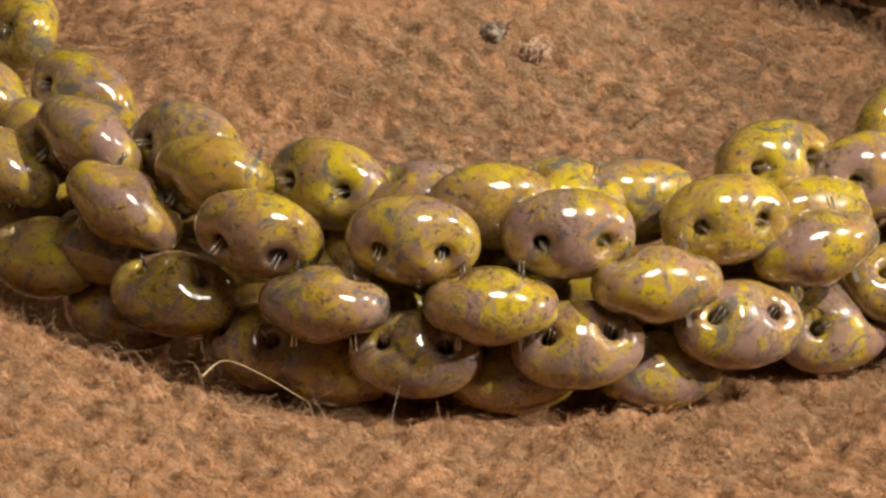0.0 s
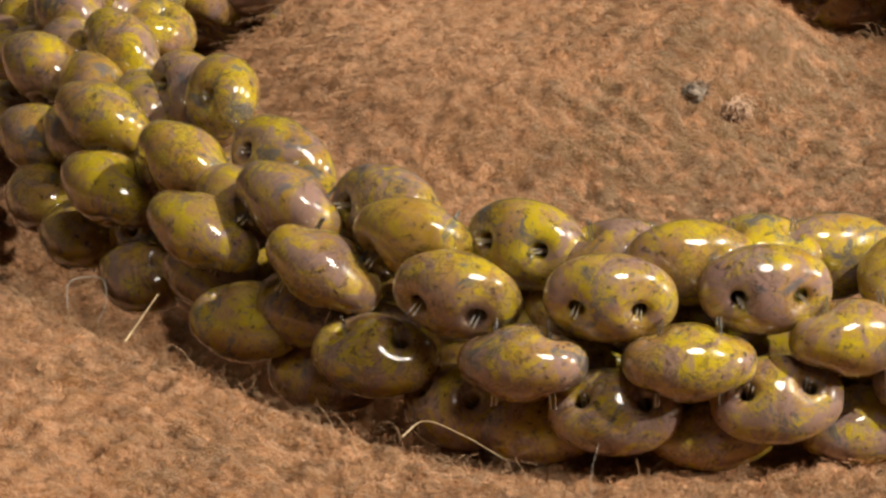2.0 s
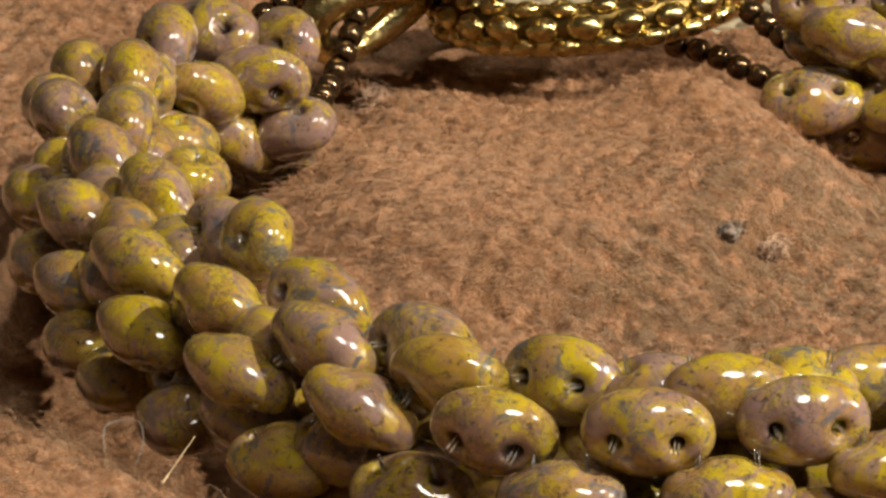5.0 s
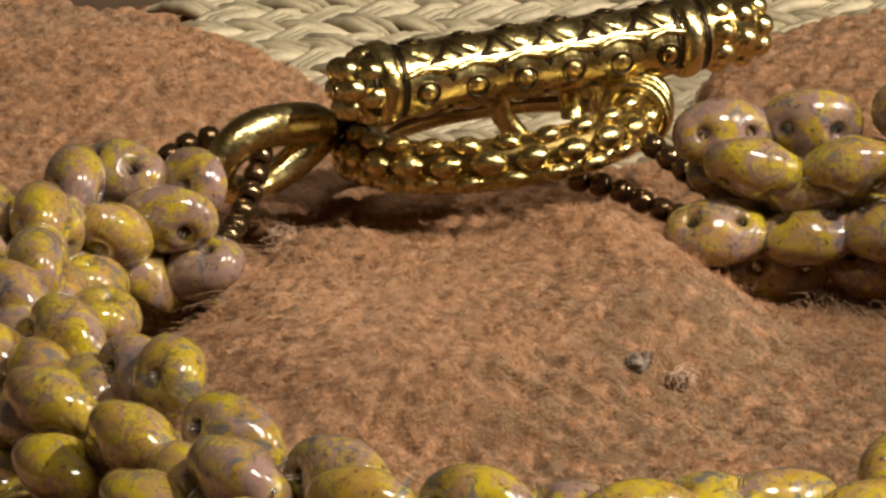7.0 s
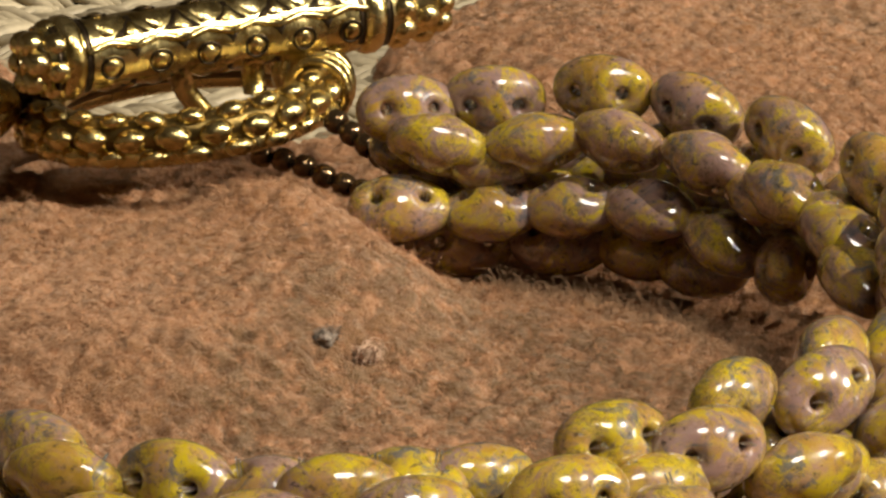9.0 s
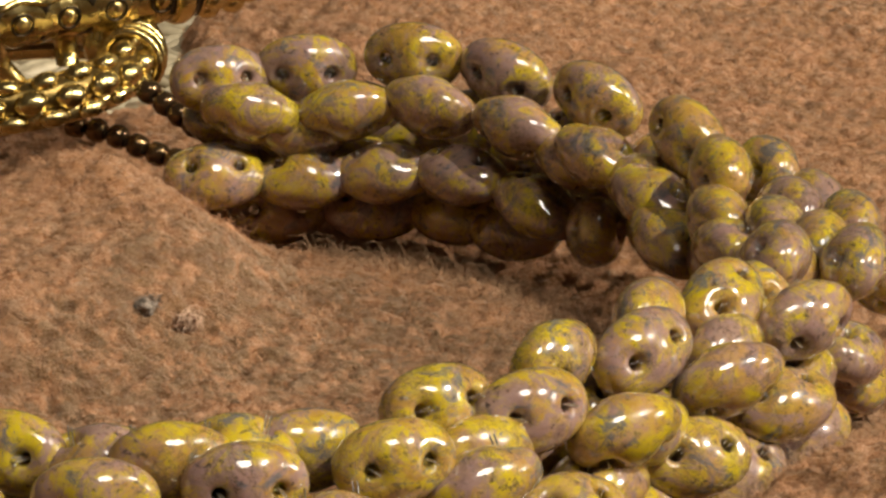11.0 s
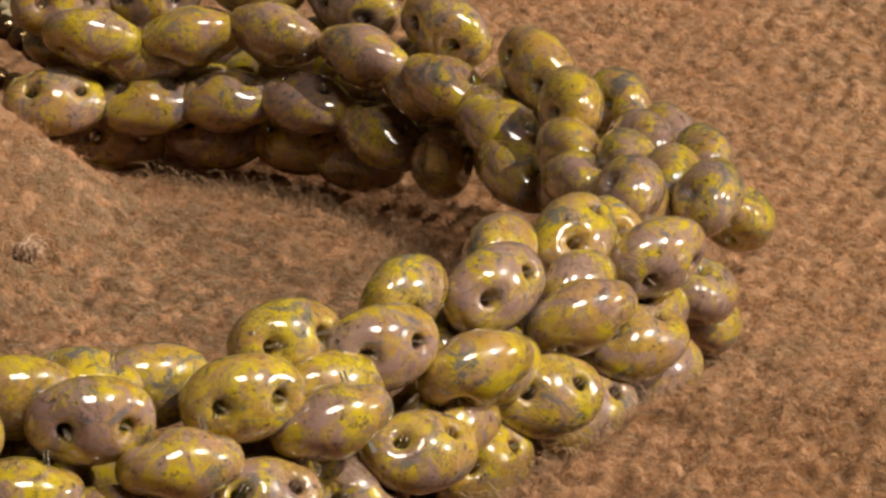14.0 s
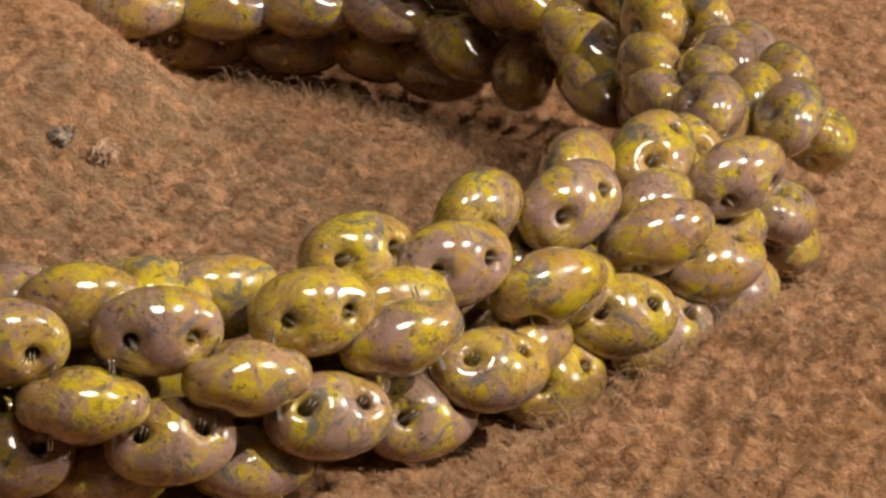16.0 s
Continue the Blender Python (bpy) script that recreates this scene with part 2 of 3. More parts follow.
def grid_sheet(x0, x1, y0, y1, step, height):
    nx, ny = int((x1 - x0) / step) + 1, int((y1 - y0) / step) + 1
    verts = [(x * MM, y * MM, height(x, y) * MM) for y in np.linspace(y0, y1, ny) for x in np.linspace(x0, x1, nx)]
    faces = [(j * nx + i, j * nx + i + 1, (j + 1) * nx + i + 1, (j + 1) * nx + i) for j in range(ny - 1) for i in range(nx - 1)]
    mesh = bpy.data.meshes.new("sheet")
    mesh.from_pydata(verts, [], faces)
    mesh.polygons.foreach_set("use_smooth", [True] * len(faces))
    return mesh


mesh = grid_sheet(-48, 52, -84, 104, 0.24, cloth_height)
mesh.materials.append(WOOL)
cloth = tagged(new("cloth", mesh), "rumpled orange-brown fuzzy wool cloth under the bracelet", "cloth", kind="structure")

# ---- the bracelet ----
bracelet = tagged(new("bracelet"), "beaded rope bracelet of speckled yellow two-hole beads on wool", "bracelet")


def bead_mesh():
    """A two-hole oval bead: 5 mm long, holes along its z."""
    from mathutils.geometry import delaunay_2d_cdt
    a, b, c, hx, hr, rim = 2.52, 1.72, 1.47, 1.16, 0.27, 0.36
    pts, edges = [], []

    def outline(u):
        return Vector((a * math.copysign(abs(math.cos(u)) ** 0.92, math.cos(u)), b * math.copysign(abs(math.sin(u)) ** 0.92, math.sin(u))))

    def ring(make, count):
        first = len(pts)
        for k in range(count):
            pts.append(make(math.tau * k / count))
            edges.append((first + k, first + (k + 1) % count))
        return list(range(first, first + count))

    rings = [(0.0, 44), (0.012, 44), (0.05, 44), (0.12, 40), (0.22, 36)]
    rim_ids = None
    for cut, count in rings:
        ids = ring(lambda u: outline(u) * (1 - cut), count)
        rim_ids = rim_ids or set(ids)
    holes = []
    for side in (-1, 1):
        for k, r in enumerate((hr, hr + 0.07, hr + 0.18, hr + 0.34)):
            ids = ring(lambda u: Vector((side * hx + r * math.cos(u), r * math.sin(u))), 16)
            if k == 0:
                holes.append(set(ids))
    for gx in np.linspace(-2, 2, 12):
        for gy in np.linspace(-1.3, 1.3, 8):
            p = Vector((gx, gy))
            if (gx / a) ** 2 + (gy / b) ** 2 < 0.52 and all((p - Vector((s * hx, 0))).length > hr + 0.55 for s in (-1, 1)):
                pts.append(p)
    v2, _, faces, _, _, _ = delaunay_2d_cdt([Vector(p) for p in pts], edges, [], 0, 1e-6)
    height = []
    for p in v2:
        wide = b * max(1e-9, 1 - (min(abs(p.x), a) / a) ** 2.17) ** (1 / 2.17)
        round_y = max(0.0, 1 - min(1.0, abs(p.y) / wide) ** 2.3) ** 0.52
        h = c * round_y * (1 - 0.30 * smooth(0.2, 1.8, abs(p.x))) * max(0.0, 1 - (min(abs(p.x), a) / a) ** 5) ** 0.5
        d = min((p - Vector((s * hx, 0))).length for s in (-1, 1))
        k = min(1.0, max(0.0, (hr + rim - d) / rim))
        dish = 0.16 * (0.5 - 0.5 * math.cos(math.pi * k)) + 0.16 * max(0.0, (k - 0.8) / 0.2) ** 2
        height.append(h * (1 - dish))
    bm = bmesh.new()
    top = [bm.verts.new((p.x * MM, p.y * MM, h * MM)) for p, h in zip(v2, height)]
    low = [t if h < 1e-6 else bm.verts.new((p.x * MM, p.y * MM, -h * MM)) for p, h, t in zip(v2, height, top)]
    hole_pts = [[k for k, p in enumerate(v2) if abs((p - Vector((s * hx, 0))).length - hr) < 1e-4] for s in (-1, 1)]
    inside = [set(h) for h in hole_pts]
    for f in faces:
        if any(set(f) <= h for h in inside):
            continue
        try:
            bm.faces.new([top[k] for k in f])
            bm.faces.new([low[k] for k in reversed(f)])
        except ValueError:
            pass
    for s, ids in zip((-1, 1), hole_pts):
        ids.sort(key=lambda k: math.atan2(v2[k].y, v2[k].x - s * hx))
        for k in range(len(ids)):
            i, j = ids[k], ids[(k + 1) % len(ids)]
            bm.faces.new((top[i], top[j], low[j], low[i]))
    bmesh.ops.recalc_face_normals(bm, faces=bm.faces)
    mesh = bpy.data.meshes.new("bead")
    bm.to_mesh(mesh)
    bm.free()
    mesh.polygons.foreach_set("use_smooth", [True] * len(mesh.polygons))
    mesh.materials.append(GLASS)
    return mesh


BEAD = bead_mesh()

# the rope's middle line, from the loop's end at the left round to the toggle's end, in millimetres
LINE = ((-22.1, 8.7, 4.4), (-24.8, 9.3, 4.4), (-27.1, 5.6, 4.4), (-27.8, -3.4, 4.4), (-26.5, -12.8, 4.4), (-22.8, -25.9, 4.4), (-16.5, -38, 4.4), (-12.1, -42.3, 4.4), (-5.2, -47.3, 4.4), (0.5, -47.9, 4.4), (6.8, -46.5, 4.4), (12.7, -42.7, 4.4), (17.9, -37.5, 4.4), (23.1, -30.5, 4.4), (26.2, -24.2, 4.4), (29.2, -15.3, 4.4), (28.5, -7.1, 4.4), (25.3, 2.4, 4.4), (20.8, 9.3, 4.4), (15.4, 13.2, 4.4), (9.2, 15, 4.4), (4, 14.8, 4.4))
TRAIL = np.array([spline(LINE, t) for t in np.linspace(0, len(LINE) - 1, 900)])
for _ in range(60):
    TRAIL[1:-1] = 0.25 * TRAIL[:-2] + 0.5 * TRAIL[1:-1] + 0.25 * TRAIL[2:]
ARC = np.concatenate([[0], np.cumsum(np.linalg.norm(np.diff(TRAIL, axis=0), axis=1))])
LENGTH = float(ARC[-1])


def rope_at(s):
    p = Vector([float(np.interp(s, ARC, TRAIL[:, k])) for k in range(3)])
    if s < 0:
        p += Vector(TRAIL[0] - TRAIL[9]).normalized() * -s
    if s > LENGTH:
        p += Vector(TRAIL[-1] - TRAIL[-10]).normalized() * (s - LENGTH)
    return p


def rope_frame(s):
    """Place on the middle line at s millimetres, and its forward, outward and upward directions."""
    ahead = (rope_at(s + 1.5) - rope_at(s - 1.5)).normalized()
    out = ahead.cross(Vector((0, 0, 1))).normalized()
    return rope_at(s), ahead, out, out.cross(ahead)


def tube(bm, points, radii, sides=8, closed=False, cap=True):
    """A round tube through the points, all in metres."""
    points = [Vector(p) for p in points]
    n = len(points)
    radii = [radii] * n if isinstance(radii, (int, float)) else radii
    rings, normal = [], None
    for k, p in enumerate(points):
        a = points[(k - 1) % n] if closed or k else p
        b = points[(k + 1) % n] if closed or k < n - 1 else p
        t = (b - a).normalized()
        if normal is None:
            normal = t.orthogonal().normalized()
        normal = (normal - t * normal.dot(t)).normalized()
        side = t.cross(normal)
        rings.append([bm.verts.new(p + radii[k] * (normal * math.cos(u) + side * math.sin(u))) for u in (math.tau * i / sides for i in range(sides))])
    for k in range(n if closed else n - 1):
        r, q = rings[k], rings[(k + 1) % n]
        for i in range(sides):
            bm.faces.new((r[i], r[(i + 1) % sides], q[(i + 1) % sides], q[i]))
    if cap and not closed:
        bm.faces.new(rings[0])
        bm.faces.new(list(reversed(rings[-1])))


def thread_mesh(half, r):
    """The clear thread that comes out of a bead's two holes."""
    bm = bmesh.new()
    for side in (-1, 1):
        for k in (-0.07, 0.07):
            tube(bm, [((side * 1.08 + k) * MM, k * MM, -half * MM), ((side * 1.1 + k) * MM, 0, 0), ((side * 1.2 + k) * MM, -k * MM, half * MM)], r * MM, 6)
    mesh = bpy.data.meshes.new("thread")
    bm.to_mesh(mesh)
    bm.free()
    mesh.polygons.foreach_set("use_smooth", [True] * len(mesh.polygons))
    mesh.materials.append(NYLON)
    return mesh


THREAD, SHORT_THREAD = thread_mesh(1.68, 0.045), thread_mesh(1.25, 0.035)
PLACED = []


def bead(s, phi, lean=0.0, r=2.8, roll=0.0, pitch=0.0):
    """A bead at s mm along the rope, phi degrees round it (0 outward, 90 up), r mm from its middle; its holes run round the rope.
    lean turns it on the rope's face, roll about its length, pitch lifts one end."""
    p, ahead, out, up = rope_frame(s)
    n = out * math.cos(radians(phi)) + up * math.sin(radians(phi))
    side = n.cross(ahead)
    m = Matrix((ahead, side, n)).transposed()
    m = m @ Matrix.Rotation(radians(lean), 3, "Z") @ Matrix.Rotation(radians(pitch), 3, "Y") @ Matrix.Rotation(radians(90 + roll), 3, "X")
    at = p + n * r
    PLACED.append(at)
    ob = new("bead", BEAD)
    ob.parent = bracelet
    ob.matrix_world = Matrix.Translation(at * MM) @ m.to_4x4()
    line = new("thread", THREAD if at.y < -38 and abs(at.x) < 16 else SHORT_THREAD)
    line.parent = ob
    return ob


# each bead that shows: place along the rope, angle round it, lean, distance from its middle, roll, pitch
BEADS_NEAR = (
    (59.6, 30, -15, 2.9, 0, 20), (65.8, 38, 5, 2.9, -36, 15), (70.8, 52, 0, 2.9, -30, 0), (76.1, 58, 0, 3.0, -30, 0), (81.9, 62, -10, 2.9, -36, -10),
    (53.3, 27, -5, 2.9, 0, 25), (55.9, -30, -5, 3.0, -12, 10), (62.4, -25, -10, 3.0, 0, 15), (68.4, -3, 5, 2.9, -12, 0), (73.4, 4, 0, 2.9, -6, 0),
    (78.9, 17, 0, 2.9, 0, 0), (65.4, -64, 5, 3.3, -18, 0), (71.0, -44, 0, 2.9, 6, 0), (76.4, -30, 5, 2.9, 18, 0), (81.9, -23, 5, 2.9, 24, -10),
    (58.6, -67, 0, 3.6, -54, 0),
)
BEADS_NEAR_MORE = (
    (74.3, -70, 0, 3.3, -60, 0), (79.7, -69, 0, 3.4, -60, 0), (68.2, -69, 0, 3.4, -60, 0), (56.1, 77, 0, 2.9, 24, 15), (62.5, 78, 10, 2.9, 24, 5),
    (51.1, 127, 25, 3.5, 18, 0), (59.4, 113, 0, 3.2, 12, 0), (66.6, 110, 0, 3.2, 6, 0), (73.6, 91, 0, 3.1, 24, 0), (79.6, 125, 0, 3.1, 48, 0),
    (49.3, 66, 10, 2.9, 12, 25), (70.9, 117, 0, 3.1, -48, 0), (76.4, 115, 0, 3.2, -48, 0),
)
BEADS_LEFT = (
    (40.1, 137, 35, 3.6, 30, 0), (43.1, 129, -5, 4.4, 18, 0), (33.1, 111, 25, 2.9, 30, 10), (25.0, 160, -10, 3.8, -30, 0), (41.3, 55, 15, 2.9, 12, 20),
    (45.1, 14, -5, 2.9, -12, 15), (35.7, -1, -5, 2.9, -24, 15), (32.2, 42, 10, 2.9, 0, 20), (27.1, 82, 20, 2.9, 6, 20), (17.0, 52, 10, 3.0, 0, 0),
    (23.4, 7, 10, 3.0, -18, 0), (29.2, -15, 10, 3.4, -30, 0), (41.1, -43, 0, 3.6, -42, 0), (47.2, -47, 0, 3.3, -42, 0), (38.0, -29, 5, 3.7, -30, 0),
)
BEADS_TAIL = (
    (13.7, 35, 15, 3.2, 12, 0), (10.3, 48, 20, 3.2, -36, 0), (12.3, 102, 15, 2.9, 6, 0), (20.5, 110, 5, 2.9, 12, 0), (2.2, 99, -40, 2.9, 54, 0),
    (5.8, 99, 35, 3.1, -12, 0), (7.6, 161, -35, 3.2, -18, 0), (-1.2, 150, 5, 2.7, 36, 0), (-1.3, 81, -40, 2.5, 6, 0), (-2.4, -146, 20, 2.0, 6, 0),
    (0.1, -154, -40, 3.0, 12, 0), (12.4, -174, -15, 2.9, 6, 0), (-0.6, -100, -10, 3.1, -42, 0), (1.9, -86, 40, 3.6, -12, 0),
)
BEADS_FAR = (
    (164.2, 79, 5, 2.9, 6, 0), (160.0, 77, 0, 3.3, -18, 0), (154.9, 77, 0, 4.0, -12, 0), (150.2, 75, 5, 3.5, -24, -15), (144.9, 73, 15, 3.1, -24, -15),
    (163.0, 142, -15, 2.9, 0, 0), (157.7, 141, 10, 2.9, -6, 0), (153.1, 132, -10, 2.9, -6, 0), (147.3, 142, -5, 2.9, 0, -10), (140.7, 150, -10, 2.9, -12, -15),
    (164.9, -155, 0, 2.9, -18, 0), (160.1, -150, 5, 3.0, 12, 0), (155.5, -157, 5, 2.9, 12, 0), (150.8, -163, 0, 2.9, 6, 10), (145.9, -141, -15, 3.0, 36, 10),
    (142.1, -123, 40, 3.1, -24, 0),
)
BEADS_FAR_MORE = (
    (161.6, -103, 0, 3.6, 6, 0), (156.6, -105, 0, 3.5, 36, 0), (152.0, -107, 5, 3.4, 30, 0), (148.4, -109, -5, 3.8, 36, 0),
)
BEADS_BEND = (
    (134.8, 166, -15, 2.8, 0, -15), (136.5, 90, 10, 2.9, 6, -25), (130.8, 113, -10, 2.9, 24, 0), (133.1, 40, -5, 2.9, -36, 0), (129.0, 24, 5, 2.9, -42, 0),
    (123.4, 36, 0, 3.0, -36, 0), (118.0, 39, 10, 3.0, -12, 0), (120.1, 5, -20, 3.6, 30, 0), (132.0, -169, -20, 3.2, 24, 0), (127.0, 151, 0, 2.9, 42, 0),
    (123.8, 163, 10, 3.0, 6, 0), (114.7, 102, 15, 2.9, 54, 0),
)
BEADS_TURN = (
    (89.2, 76, -15, 3.0, -30, -10), (98.2, 96, -15, 3.0, -18, -15), (106.7, 105, -10, 3.0, -36, -20), (86.1, 113, -10, 3.6, 0, 0), (93.8, 117, 5, 3.9, 42, 0),
    (101.8, 121, 10, 3.9, 36, 0), (85.0, 27, 5, 2.9, 0, -20), (92.8, 32, -5, 2.9, -6, -25), (100.5, 35, -10, 2.9, -6, -35), (108.4, 41, -15, 3.0, -24, -30),
    (89.2, -17, 5, 2.9, 18, -15), (86.7, -54, 10, 3.0, 0, 0), (94.0, -56, 15, 3.4, 0, 0), (97.1, -13, 10, 2.9, 36, -30), (101.7, -54, 25, 3.5, -6, 0),
    (104.3, -9, 15, 2.9, 6, -30),
)
BEADS_TURN_MORE = (
    (106.5, -41, 30, 3.6, -24, -15), (112.8, -13, -10, 3.1, 0, 0), (114.9, -43, -10, 3.8, -24, 0),
)
for s, phi, lean, r, roll, pitch in BEADS_NEAR + BEADS_NEAR_MORE + BEADS_LEFT + BEADS_TAIL + BEADS_FAR + BEADS_FAR_MORE + BEADS_BEND + BEADS_TURN + BEADS_TURN_MORE:
    bead(s, phi, lean, r, roll + random.uniform(-3, 3), pitch)

# the beads underneath and behind go on in the same weave
for row in range(8):
    for i in range(int(LENGTH / 5.7) + 1):
        s, phi = (i + 0.5 * (row % 2)) * 5.7 + 1, 45 * row - 20
        p, ahead, out, up = rope_frame(s)
        at = p + (out * math.cos(radians(phi)) + up * math.sin(radians(phi))) * 2.8
        if all((at - q).length > 2.3 for q in PLACED):
            bead(s, phi, random.uniform(-6, 6), 1.8, random.uniform(-8, 8))

# ---- the clasp ----
def ball(bm, at, r, squash=(1, 1, 1), turn=None, u=10, v=7):
    m = Matrix.Translation(Vector(at)) @ (turn or Matrix.Identity(4)) @ Matrix.Diagonal((r * squash[0], r * squash[1], r * squash[2], 1))
    bmesh.ops.create_uvsphere(bm, u_segments=u, v_segments=v, radius=1.0, matrix=m)


def mm(*p):
    return Vector(p) * MM


def ring_points(centre, across, away, count):
    return [centre + across * math.cos(math.tau * k / count) + away * math.sin(math.tau * k / count) for k in range(count)]


# the round half: a ring with two rows of grains, and the plain loop beside it
RING_AT = mm(-6.9, 26.0, 5.4)
RING_X, RING_Y = Vector((7.0, -0.8, 0.75)) * MM, Vector((0.6, 6.6, 0.3)) * MM
RING_N = RING_X.cross(RING_Y).normalized()
bm = bmesh.new()
tube(bm, ring_points(RING_AT, RING_X, RING_Y, 64), 0.85 * MM, 16, closed=True)
toggle_ring = part("toggle_ring", bm, DARK_GOLD, bracelet, "antique gold ring covered in round grains")
GRAIN = None
for row, (lift, out, wide, deep, tall) in enumerate(((0.92, 1.03, 0.76, 0.60, 0.46), (0.05, 1.12, 0.93, 0.66, 0.62), (-0.82, 1.125, 0.88, 0.55, 0.50))):
    for k in range(23):
        u = math.tau * (k + 0.5 * (row % 2)) / 23
        radial = (RING_X * math.cos(u) + RING_Y * math.sin(u))
        at = RING_AT + radial * out + RING_N * (lift + random.uniform(-0.06, 0.06)) * MM
        if GRAIN is None:
            bm = bmesh.new()
            ball(bm, (0, 0, 0), MM, u=14, v=10)
            GRAIN = part("grain", bm, GOLD, toggle_ring)
            g = GRAIN
        else:
            g = new("grain", GRAIN.data)
            g.parent = toggle_ring
        radial = radial.normalized()
        turn = Matrix((RING_N.cross(radial).normalized(), radial, RING_N)).transposed().to_4x4()
        k = random.uniform(0.92, 1.06)
        g.matrix_world = Matrix.Translation(at) @ turn @ Matrix.Rotation(radians(random.uniform(-12, 12)), 4, "Y") @ Matrix.Diagonal((wide * k, deep, tall * k, 1))
bm = bmesh.new()
tube(bm, ring_points(RING_AT - RING_N * 0.85 * MM, RING_X * 1.05, RING_Y * 1.05, 64), 0.62 * MM, 10, closed=True)
part("rim", bm, GOLD, toggle_ring, "smooth gold underside of the ring")
bm = bmesh.new()
tube(bm, ring_points(RING_AT + RING_N * 0.3 * MM, RING_X * 0.9, RING_Y * 0.9, 64), 0.62 * MM, 10, closed=True)
part("rim", bm, GOLD, toggle_ring, "smooth gold inner edge of the ring")
# wound wire at the ring's far side
for k in range(7):
    bm = bmesh.new()
    u = radians(-8 + 7 * k)
    c = RING_AT + (RING_X * math.cos(u) + RING_Y * math.sin(u)) * 1.02
    radial = (RING_X * math.cos(u) + RING_Y * math.sin(u)).normalized()
    tube(bm, ring_points(c, radial * 1.5 * MM, RING_N * 1.6 * MM, 20), 0.3 * MM, 6, closed=True)
    part("wire_turn", bm, GOLD, toggle_ring)

LOOP_AT = mm(-18.6, 21.6, 4.9)
LOOP_TIP = mm(-15.1, 24.4, 5.9)
along = (LOOP_TIP - LOOP_AT).normalized()
lift = Vector((0.05, -0.15, 1.0)).normalized()
lift = (lift - along * lift.dot(along)).normalized()
shape = []
for k in range(40):
    u = math.tau * k / 40
    reach = 2.4 + (1.5 * max(0.0, math.cos(u)) ** 3)
    shape.append(LOOP_AT + along * math.cos(u) * reach * MM + lift * math.sin(u) * 1.5 * MM)
bm = bmesh.new()
tube(bm, shape, [0.92 * MM + 0.18 * MM * math.sin(math.tau * k / 40 + 0.6) for k in range(40)], 12, closed=True)
part("loop", bm, GOLD, toggle_ring, "smooth gold teardrop loop")
bm = bmesh.new()
tube(bm, [LOOP_TIP - along * 0.2 * MM, LOOP_TIP + along * 0.8 * MM, LOOP_TIP + along * 1.8 * MM], [0.85 * MM, 0.6 * MM, 0.9 * MM], 12)
part("neck", bm, BLACKENED, toggle_ring, "blackened neck")

# the bar
BAR_A, BAR_B = mm(-14.72, 20.24, 8.56), mm(6.6, 29.6, 9.6)
bar_dir = (BAR_B - BAR_A).normalized()
bar_out = Vector((bar_dir.y, -bar_dir.x, 0)).normalized()
bar_up = bar_out.cross(bar_dir) * -1
if bar_up.z < 0:
    bar_up = -bar_up
BAR_LEN = (BAR_B - BAR_A).length


def on_bar(s, angle, r):
    """A place s mm along the bar, at an angle from its front towards its top."""
    return BAR_A + bar_dir * s * MM + (bar_out * math.cos(radians(angle)) + bar_up * math.sin(radians(angle))) * r * MM


L_BAR = BAR_LEN / MM
bm = bmesh.new()
tube(bm, [on_bar(s, 0, 0) for s in np.linspace(1.2, L_BAR - 1.2, 20)], [(1.80 + 0.04 * math.sin(k * 1.7)) * MM for k in range(20)], 24)
toggle_bar = part("toggle_bar", bm, GOLD, bracelet, "antique gold toggle bar with studs and zigzag relief")
for s in (2.5, L_BAR - 4.6):
    bm = bmesh.new()
    tube(bm, [on_bar(s + d, 0, 0) for d in (-0.55, -0.45, -0.2, 0.2, 0.45, 0.55)], [1.75 * MM, 2.02 * MM, 2.14 * MM, 2.14 * MM, 2.02 * MM, 1.75 * MM], 28)
    part("collar", bm, GOLD, toggle_bar)
    for d in (-0.75, 0.75):
        bm = bmesh.new()
        tube(bm, [on_bar(s + d - 0.16, 0, 0), on_bar(s + d + 0.16, 0, 0)], 1.86 * MM, 28)
        part("groove", bm, BLACKENED, toggle_bar, "blackened groove")
for s, way in ((1.2, -1), (L_BAR - 1.2, 1)):
    bm = bmesh.new()
    tube(bm, [on_bar(s + way * d, 0, 0) for d in (-1.0, -0.3, 0.4, 0.85, 1.1)], [1.72 * MM, 1.7 * MM, 1.5 * MM, 1.0 * MM, 0.3 * MM], 24)
    cap = part("end_cap", bm, GOLD, toggle_bar, "rounded end with gold bumps")
    for d, r, count in ((-1.7, 1.84, 8), (-0.5, 1.78, 7), (0.5, 1.45, 6))[0 if way > 0 else 1:]:
        for k in range(count):
            bump = new("bump", GRAIN.data)
            bump.parent = cap
            bump.matrix_world = Matrix.Translation(on_bar(s + way * d, 360 * k / count + 20 * d, r - 0.38)) @ Matrix.Diagonal((0.72, 0.72, 0.66, 1))

